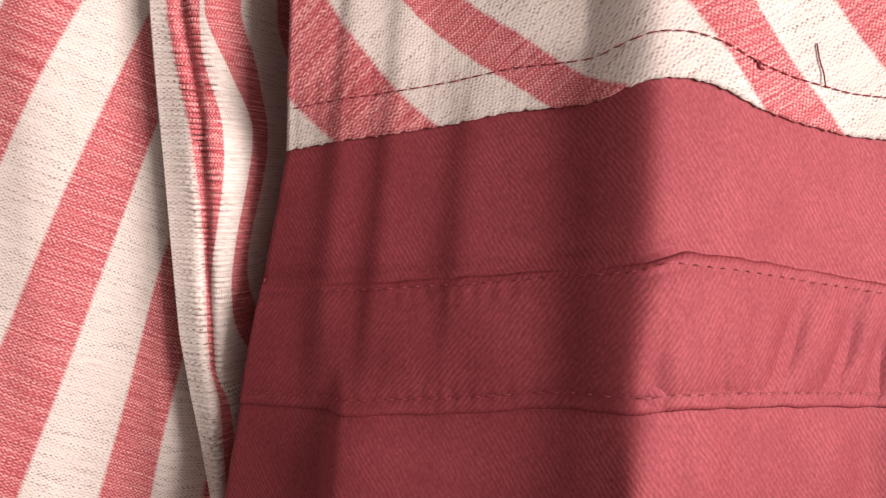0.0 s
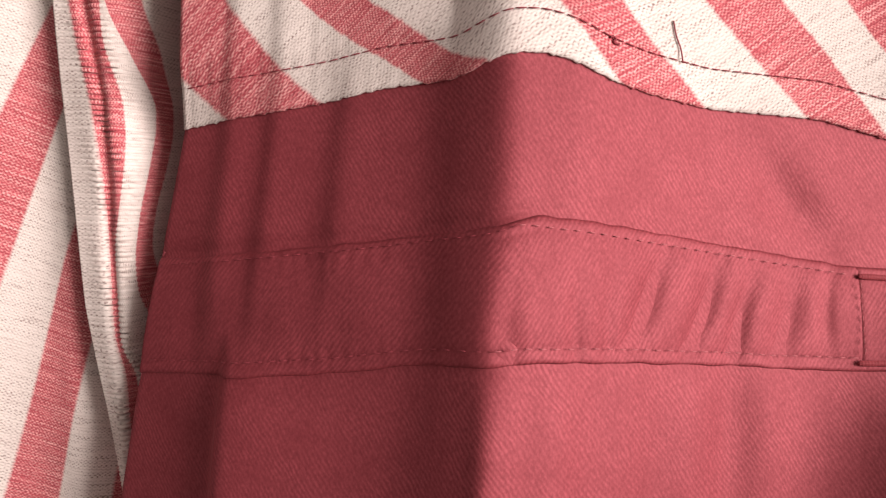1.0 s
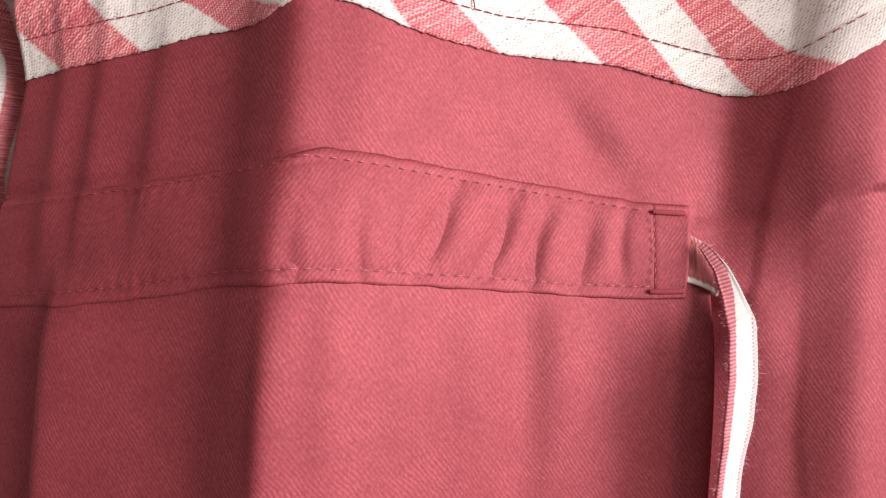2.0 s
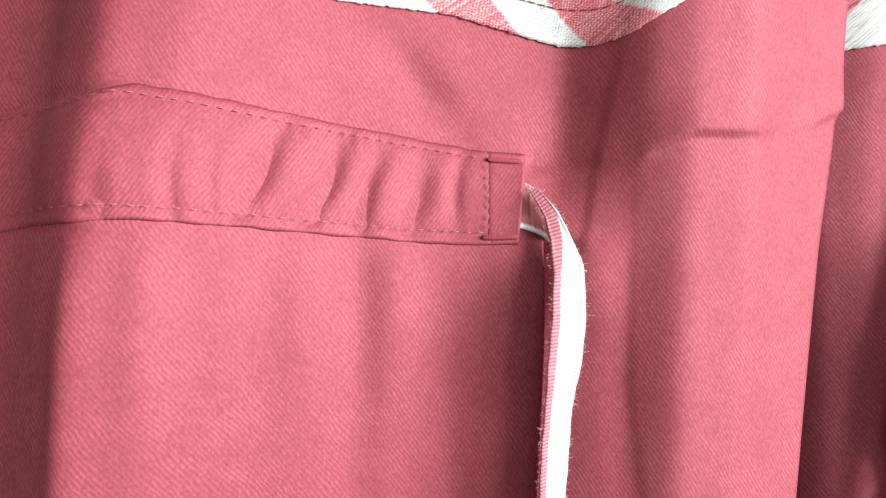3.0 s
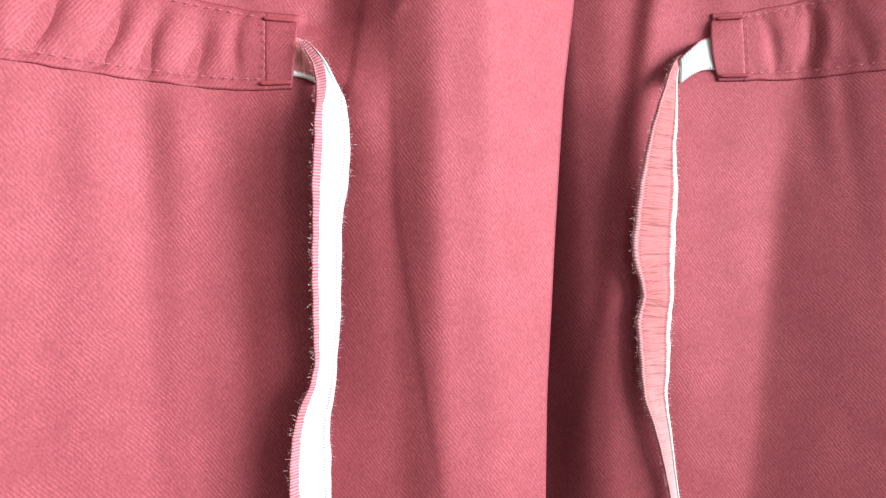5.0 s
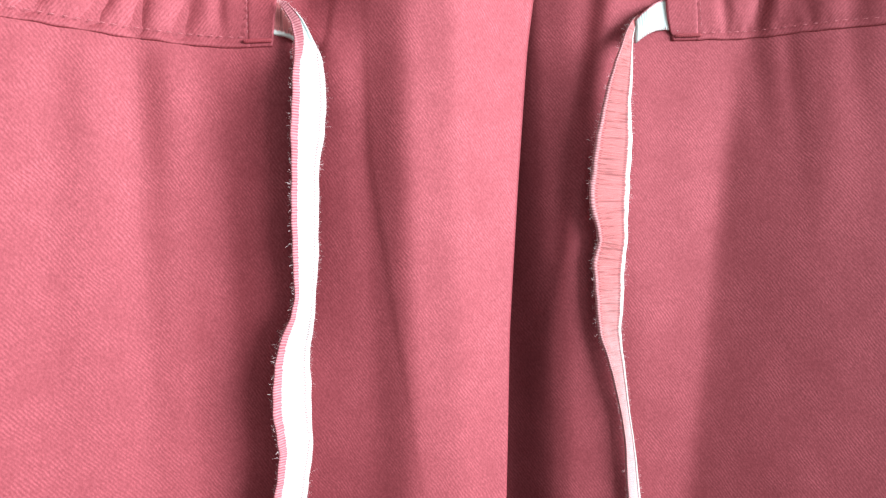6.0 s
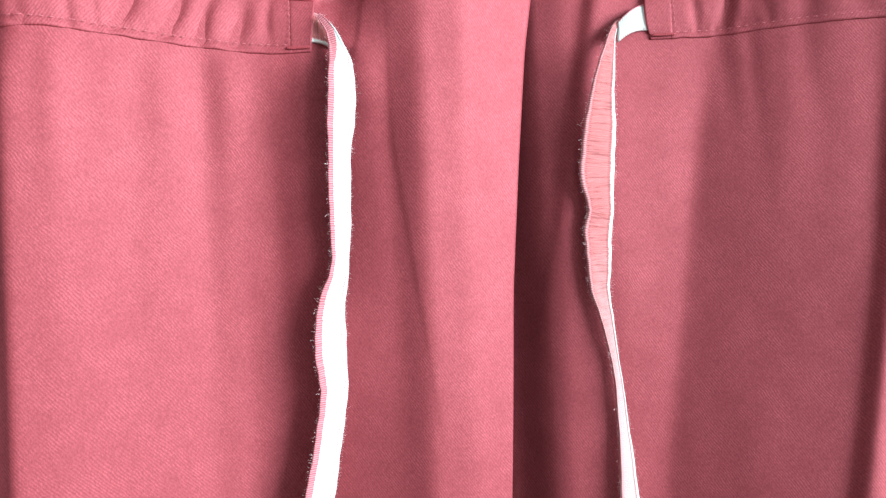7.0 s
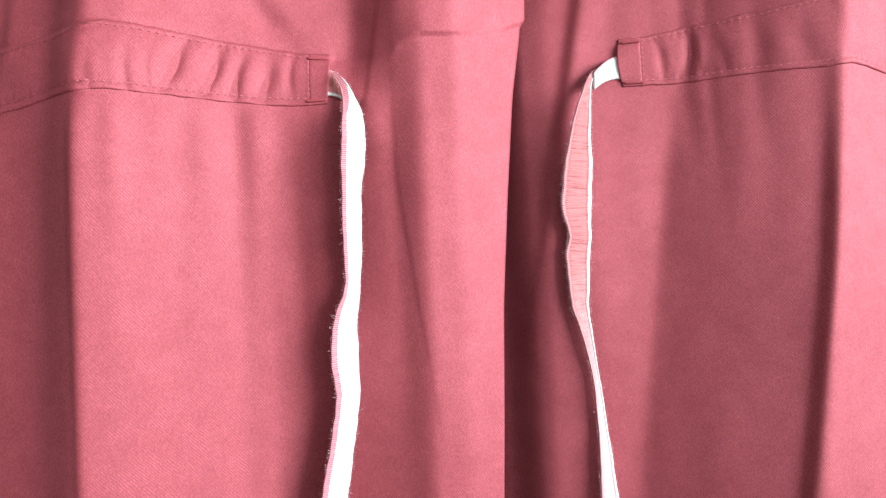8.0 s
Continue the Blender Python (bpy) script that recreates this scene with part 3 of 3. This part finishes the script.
# striped lining that shows in the gap behind the roll
X, Z = grid(np.linspace(-60, -26, 30), np.arange(200, -40, -4.0))
under(sheet("sleeve_lining", X, 184 + 2 * np.sin(X / 6) + 0 * Z, Z, M_STRIPE, None, "", (X + 60) / 7.5 + 0.3, Z))


# ---- drawstrings ----
def cord_material(name, body, edge, edge_left, edge_right, ribs):
    m, t, b = material(name, 0.9, 0.2)
    uv = node(t, "ShaderNodeUVMap").outputs[0]
    xyz = node(t, "ShaderNodeSeparateXYZ")
    t.links.new(uv, xyz.inputs[0])
    wob = calc(t, "MULTIPLY", calc(t, "SUBTRACT", grain(t, stretch(t, uv, 0, 1.1, 0), 1, 2), 0.5), 0.10)
    u = calc(t, "ADD", xyz.outputs[0], wob)
    if ribs < 0.3:
        u = calc(t, "SUBTRACT", u, calc(t, "MULTIPLY", ramp(t, xyz.outputs[1], 20, 4), 0.75))
    ridge = grain(t, stretch(t, uv, 1.5, 2.6, 0), 1.0, 3, 0.7)
    knit = calc(t, "MULTIPLY_ADD", calc(t, "SINE", calc(t, "MULTIPLY", xyz.outputs[1], 2 * math.pi / 0.8)), 0.5, calc(t, "MULTIPLY_ADD", grain(t, stretch(t, uv, 3.0, 1.6, 0), 1.0, 3), 1.6, -0.3))
    # shade in the creases and highlights on the ridges, painted in by ribs
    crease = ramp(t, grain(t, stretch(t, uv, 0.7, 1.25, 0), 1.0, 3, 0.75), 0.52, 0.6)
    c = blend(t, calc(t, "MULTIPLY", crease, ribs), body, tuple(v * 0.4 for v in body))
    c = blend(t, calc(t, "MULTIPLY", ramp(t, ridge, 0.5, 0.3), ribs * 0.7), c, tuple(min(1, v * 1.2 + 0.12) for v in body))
    pale = calc(t, "MULTIPLY", ramp(t, calc(t, "ADD", xyz.outputs[1], calc(t, "MULTIPLY", grain(t, stretch(t, uv, 2.0, 0.3, 0), 1.0, 2), 50)), 110, 180), 1.3)
    c = blend(t, calc(t, "MULTIPLY", pale, ribs), c, (0.68, 0.42, 0.43))
    left, right = ramp(t, u, edge_left + 0.02, edge_left - 0.02), ramp(t, u, edge_right - 0.02, edge_right + 0.02)
    e = blend(t, knit, tuple(v * 0.72 for v in edge), tuple(min(1, v * 1.1 + 0.1) for v in edge))
    c = blend(t, left, c, e)
    c = blend(t, right, c, blend(t, knit, (0.45, 0.32, 0.32), (0.68, 0.52, 0.52)) if ribs < 0.3 else (0.78, 0.7, 0.68))
    seam = calc(t, "MULTIPLY", ramp(t, calc(t, "ABSOLUTE", calc(t, "SUBTRACT", u, 0.83 if ribs < 0.3 else 0.82)), 0.05, 0.02), ramp(t, knit, 0.3, 0.6))
    c = blend(t, calc(t, "MULTIPLY", seam, 0.7), c, tuple(v * 0.55 for v in edge))
    inner = calc(t, "MULTIPLY", ramp(t, calc(t, "ABSOLUTE", calc(t, "SUBTRACT", u, edge_left + 0.05)), 0.05, 0.02), ramp(t, knit, 0.3, 0.6))
    c = blend(t, calc(t, "MULTIPLY", inner, ribs), c, (0.3, 0.06, 0.07))
    t.links.new(c, b.inputs["Base Color"])
    bump(t, b, calc(t, "ADD", ridge, calc(t, "MULTIPLY", knit, 0.35 if ribs < 0.3 else 0.1)), 0.6, 0.0003)
    return m


M_CORD_L = cord_material("cream_drawstring_cotton", (0.57, 0.545, 0.53), (0.46, 0.11, 0.14), 0.24, 0.86, 0.05)
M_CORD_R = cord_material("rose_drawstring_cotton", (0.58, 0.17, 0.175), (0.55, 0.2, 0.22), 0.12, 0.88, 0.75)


def ribbon(name, spine, mat, label, seed, cloth, turn):
    """A flat sewn cord: knots are z, x, depth, width; swept as a soft tube."""
    rnd = np.random.RandomState(seed)
    k = np.array(spine, float)
    along = np.concatenate([[0], np.cumsum(np.hypot(np.diff(k[:, 0]), np.diff(k[:, 1])))])
    n = int(along[-1] / 0.3)
    a = np.linspace(0, along[-1], n)
    def run(col):
        return curve(list(zip(along, k[:, col])), 7)(a)
    cz, cx, cy, w = run(0), run(1), run(2), run(3)
    w = w * (1 + 0.02 * np.sin(a / 2.9) + 0.015 * np.sin(a / 1.3 + 1)) + 0.09 * np.sin(a / 0.8 * 6.283)
    lie = np.min([cloth(cx + f * w, cz) for f in (-0.4, -0.2, 0, 0.2, 0.4)], axis=0) - 1.4
    lie = np.convolve(np.pad(np.minimum(cy, lie), 40, mode="edge"), np.hanning(83)[1:-1] / np.hanning(83).sum(), "valid")
    cy = np.minimum(cy, lie)
    tx, tz = np.gradient(cx), np.gradient(cz)
    ln = np.hypot(tx, tz)
    nx, nz = -tz / ln, tx / ln
    ring = np.linspace(0, 2 * np.pi, 29)
    side, out = -np.cos(ring), np.sin(ring)
    side = np.sign(side) * np.abs(side) ** 0.75
    prof = np.where(out > 0, 0.75 + 0.5 * (np.abs(side) > 0.8), 0.7) * np.sign(out) * np.abs(out) ** 0.6
    X = cx[:, None] + nx[:, None] * side[None] * w[:, None] / 2
    Z = cz[:, None] + nz[:, None] * side[None] * w[:, None] / 2
    twist = turn * smooth(a, 8, 26) * w / 2
    Y = cy[:, None] - prof[None] * smooth(a, -0.6, 4)[:, None] + 0.25 * np.sin(a / 4)[:, None] + twist[:, None] * side[None]
    U = np.repeat((side[None] + 1) / 2, n, 0)
    V = np.repeat(a[:, None], len(ring), 1)
    ob = under(sheet(name, X, Y, Z, mat, None, label, U, V, 0))
    # loose fibres along both edges
    verts, faces = [], []
    for _ in range(1500):
        i = rnd.randint(0, n)
        sd = rnd.choice([-1, 1])
        p = np.array([cx[i] + sd * nx[i] * w[i] / 2, cy[i] + sd * twist[i] + rnd.uniform(-0.6, 0.3), cz[i] + sd * nz[i] * w[i] / 2])
        dirn = np.array([sd * nx[i] + rnd.uniform(-0.5, 0.5), rnd.uniform(-0.6, 0.3), sd * nz[i] + rnd.uniform(-0.9, 0.9)])
        size, bend = rnd.uniform(0.2, 0.75) * (1 + (rnd.rand() > 0.93)), rnd.uniform(-0.5, 0.5, 3)
        for j in range(3):
            f0, f1 = j / 3, (j + 1) / 3
            p0, p1 = p + dirn * size * f0 + bend * f0 * f0, p + dirn * size * f1 + bend * f1 * f1
            q = len(verts)
            verts += [p0 + (0, 0, 0.022), p0 - (0, 0, 0.022), p1 - (0, 0, 0.015), p1 + (0, 0, 0.02)]
            faces.append((q, q + 1, q + 2, q + 3))
    fv = np.array(verts) / 1000 + (0, 0, 1)
    fz = link("fray", fv.tolist(), faces, M_FIBRE)
    fz.parent = ob
    tagged(fz, "fine frayed cotton fibres", kind="stuff")
    return ob


M_FIBRE = plain("cotton_fibre", (0.8, 0.55, 0.56), 0.9, 500)
cord_l = ribbon("drawstring", [(85.9, 126.3, 150.8, 1.2), (84.6, 127.6, 149.4, 2.2), (80, 130.7, 147, 3.4), (75, 132.3, 145.5, 5.2), (68, 133.8, 141.5, 8), (57, 133.8, 139, 9.6), (48, 133, 138.5, 9.2), (38, 131.9, 138.5, 7.7), (29, 131.5, 138.5, 7.5), (22, 131.2, 138.5, 7.6), (13, 131, 139, 7.2), (0, 130.3, 139.5, 6),
                                (-6, 129.3, 139.5, 6.8), (-14, 126.7, 140.5, 9.2), (-20, 125.7, 141, 9.8), (-33, 125.2, 141.5, 11.2), (-45, 126.1, 141.5, 10), (-55, 124.5, 141.5, 9.5), (-66, 122.5, 141, 9.6), (-90, 117.6, 139.5, 10.8), (-130, 113, 136.5, 10), (-190, 110, 132.5, 10)], M_CORD_L, "cream drawstring with a rose overlocked edge", 1, left_depth, 0.75)
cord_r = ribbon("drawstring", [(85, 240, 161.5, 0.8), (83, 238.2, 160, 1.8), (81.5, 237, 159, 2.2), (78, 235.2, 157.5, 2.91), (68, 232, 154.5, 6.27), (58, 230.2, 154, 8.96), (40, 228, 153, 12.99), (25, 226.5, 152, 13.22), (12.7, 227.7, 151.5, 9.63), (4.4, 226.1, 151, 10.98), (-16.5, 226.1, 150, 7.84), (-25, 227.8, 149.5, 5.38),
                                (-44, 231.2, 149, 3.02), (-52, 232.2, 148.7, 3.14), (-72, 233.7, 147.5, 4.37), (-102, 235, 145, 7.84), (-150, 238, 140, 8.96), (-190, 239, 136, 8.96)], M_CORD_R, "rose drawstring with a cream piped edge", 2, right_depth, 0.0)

# the short turned pieces that come out of the casing mouths
S, V = np.meshgrid(np.linspace(0, 1, 24), np.linspace(0, 1, 20))
X = 122 + 9 * S
Z = 88.0 - 5.5 * S ** 2 - (11.3 - 2.6 * S ** 2) * V
under(sheet("drawstring_turn", X, left_depth(X, Z) - 0.7 - 1.2 * smooth(X, 124.5, 128) - 0.5 * np.sin(V * 3.14) * smooth(X, 123.5, 127), Z, M_CORD_R, None, "", V * 0.95 + 0.03, X - 120, 0.0011), cord_l)
X = 254 - 16 * S
Z = 91 - 9 * S ** 2 - (11 - 4 * S) * V + 0.8 * S
under(sheet("drawstring_turn", X, right_depth(X, np.minimum(Z, 92)) * smooth(S, 0.75, 0.3) + 160.0 * smooth(S, 0.3, 0.75) - 0.75 - 0.8 * S * np.sin(V * 3.14), Z, M_CORD_L, None, "", 0.2 + V * 0.65, X * 1.0, 0.0011), cord_r)

# ---- stitching ----
def stitch_mesh(name, length, thick, mat):
    bm = bmesh.new()
    bmesh.ops.create_uvsphere(bm, u_segments=6, v_segments=4, radius=1, matrix=Matrix.Diagonal((length / 2000, thick / 2000, thick / 2000, 1)))
    me = bpy.data.meshes.new(name)
    bm.to_mesh(me)
    bm.free()
    me.shade_smooth()
    me.materials.append(mat)
    return me


PALE, SHADED = stitch_mesh("stitch", 1.7, 0.24, M_THREAD), stitch_mesh("stitch", 2.2, 0.26, M_DARK)
LONG = stitch_mesh("stitch", 2.75, 0.3, M_DARK)


def stitch_line(parent, me, x0, x1, step, height, depth):
    for x in np.arange(x0, x1, step):
        x = x + random.uniform(-0.15, 0.15)
        z, z2 = float(height(x)), float(height(x + 0.5))
        y, y2 = float(depth(x, z)), float(depth(x + 0.5, z2))
        ob = new("stitch", me)
        d = Vector((0.5, y2 - y, z2 - z))
        ob.matrix_world = Matrix.Translation((x / 1000, y / 1000, 1 + z / 1000)) @ d.to_track_quat("X", "Z").to_matrix().to_4x4()
        m = ob.matrix_world.copy()
        ob.parent = parent
        ob.matrix_parent_inverse = parent.matrix_world.inverted()
        ob.matrix_basis = m


bpy.context.view_layer.update()
arr = lambda f: (lambda x, z: f(np.array([float(x)]), np.array([float(z)]))[0])
ld, rd = arr(left_depth), arr(right_depth)
# darker thread left of the fold stands in for the shadow along the seam
for me, a, b in ((SHADED, -34, 40), (PALE, 40, 115)):
    stitch_line(lc, me, a, b, 2.7, lambda x: CAS_TOP(x) - 1.6, lambda x, z: ld(x, z) - 1.35)
    stitch_line(lc, me, a - 4, b, 2.7, lambda x: CAS_BOT(x) + 3.0, lambda x, z: ld(x, z) - 1.75)
stitch_line(rc, PALE, 262, 400, 2.7, lambda x: RCAS_TOP(x) - 1.6, lambda x, z: rd(x, z) - 1.35)
stitch_line(rc, PALE, 262, 400, 2.7, lambda x: RCAS_BOT(x) + 2.4, lambda x, z: rd(x, z) - 1.65)


def tack(parent, x0, x1, height, depth):
    """A raised bar of dense stitching that closes a casing's corner."""
    a = np.linspace(0, 1, 40)
    ring = np.linspace(0, 2 * np.pi, 9)
    x = x0 + (x1 - x0) * a
    z = np.array([float(height(v)) for v in x])
    y = np.array([float(depth(v, w)) for v, w in zip(x, z)])
    fat = 0.7 * (0.75 + 0.25 * np.abs(np.sin(a * 40))) * np.sqrt(np.clip(1 - (2 * a - 1) ** 10, 0.02, 1))
    X = np.repeat(x[:, None], 9, 1)
    Z = z[:, None] + fat[:, None] * np.cos(ring)[None]
    Y = y[:, None] - 0.7 * fat[:, None] * np.sin(ring)[None]
    ob = sheet("bar_tack", X, Y, Z, M_TACK, None, "", thick=0)
    return under(ob, parent)


def upright_stitches(parent, x, z0, z1, depth):
    for z in np.arange(z0, z1, 2.3):
        ob = new("stitch", PALE)
        m = Matrix.Translation((x / 1000, float(depth(x, z)) / 1000, 1 + z / 1000)) @ pose(0, 0, 0, 0, 90 + random.uniform(-9, 9), 0)
        ob.parent = parent
        ob.matrix_parent_inverse = parent.matrix_world.inverted()
        ob.matrix_basis = m


bpy.context.view_layer.update()
tack(lc, 116.2, 124.8, lambda x: CAS_TOP(x) - 1.8, lambda x, z: ld(x, z) - 1.5)
tack(lc, 115.0, 123.4, lambda x: CAS_BOT(x) + 1.8, lambda x, z: ld(x, z) - 1.5)
tack(rc, 252.4, 261.0, lambda x: RCAS_TOP(x) - 1.6, lambda x, z: rd(x, z) - 1.5)
tack(rc, 252.4, 261.5, lambda x: RCAS_BOT(x) + 1.6, lambda x, z: rd(x, z) - 1.5)
upright_stitches(lc, 116.4, 77, 92, lambda x, z: ld(x, z) - 2.35)
upright_stitches(rc, 261.0, 82, 97, lambda x, z: rd(x, z) - 2.35)


def loose_thread(parent, pts, radius, name):
    data = bpy.data.curves.new(name, "CURVE")
    data.dimensions, data.bevel_depth, data.bevel_resolution = "3D", radius, 2
    sp = data.splines.new("BEZIER")
    sp.bezier_points.add(len(pts) - 1)
    for bp, p in zip(sp.bezier_points, pts):
        bp.co = (p[0] / 1000, p[1] / 1000, 1 + p[2] / 1000)
        bp.handle_left_type = bp.handle_right_type = "AUTO"
    data.materials.append(M_DARK)
    tmp = bpy.data.objects.new(name, data)
    me = bpy.data.meshes.new_from_object(tmp)
    me.name = name
    bpy.data.objects.remove(tmp)
    return under(new(name, me), parent)


yk = [o for o in dress.children if o.name.startswith("yoke")]
loose_thread(yk[0], [(x, float(yoke_depth(left_depth, np.array([x]), np.array([z]))[0]) - 1.4, z) for x, z in ((73.5, 136.2), (72.9, 139.0), (71.8, 141.5), (71.0, 144.5))], 0.00016, "loose_thread")
loose_thread(yk[0], [(x, float(yoke_depth(left_depth, np.array([x]), np.array([z]))[0]) - 1.2, z) for x, z in ((57.0, 139.6), (57.8, 139.8), (58.2, 139.2), (57.8, 138.9), (59, 138.4))], 0.00022, "thread_knot")
stitch_line(yk[0], LONG, -31, 160, 2.5, lambda x: HEM(x) + 8.3, lambda x, z: float(yoke_depth(left_depth, np.array([float(x)]), np.array([float(z)]))[0]) - 1.0)


# ---- ceiling lamp, unseen, added to house the fill light ----
def fill_lamp_fitting(x, y, sx, sy):
    top = tagged(new("fill_lamp"), "white rectangular ceiling lamp panel, unseen, added for fill light", "lamp")
    top.location = (x, y, 2.6)
    bm = bmesh.new()
    u, v, w = sx / 2, sy / 2, 0.03
    for lo, hi in (((-u, -v, -0.05), (w - u, v, 0)), ((u - w, -v, -0.05), (u, v, 0)), ((w - u, -v, -0.05), (u - w, w - v, 0)), ((w - u, v - w, -0.05), (u - w, v, 0))):
        box(bm, lo, hi, 0.003)
    part("frame", bm, M_METAL, top)


fill_lamp_fitting(-0.6, -2.3, 0.6, 1.2)
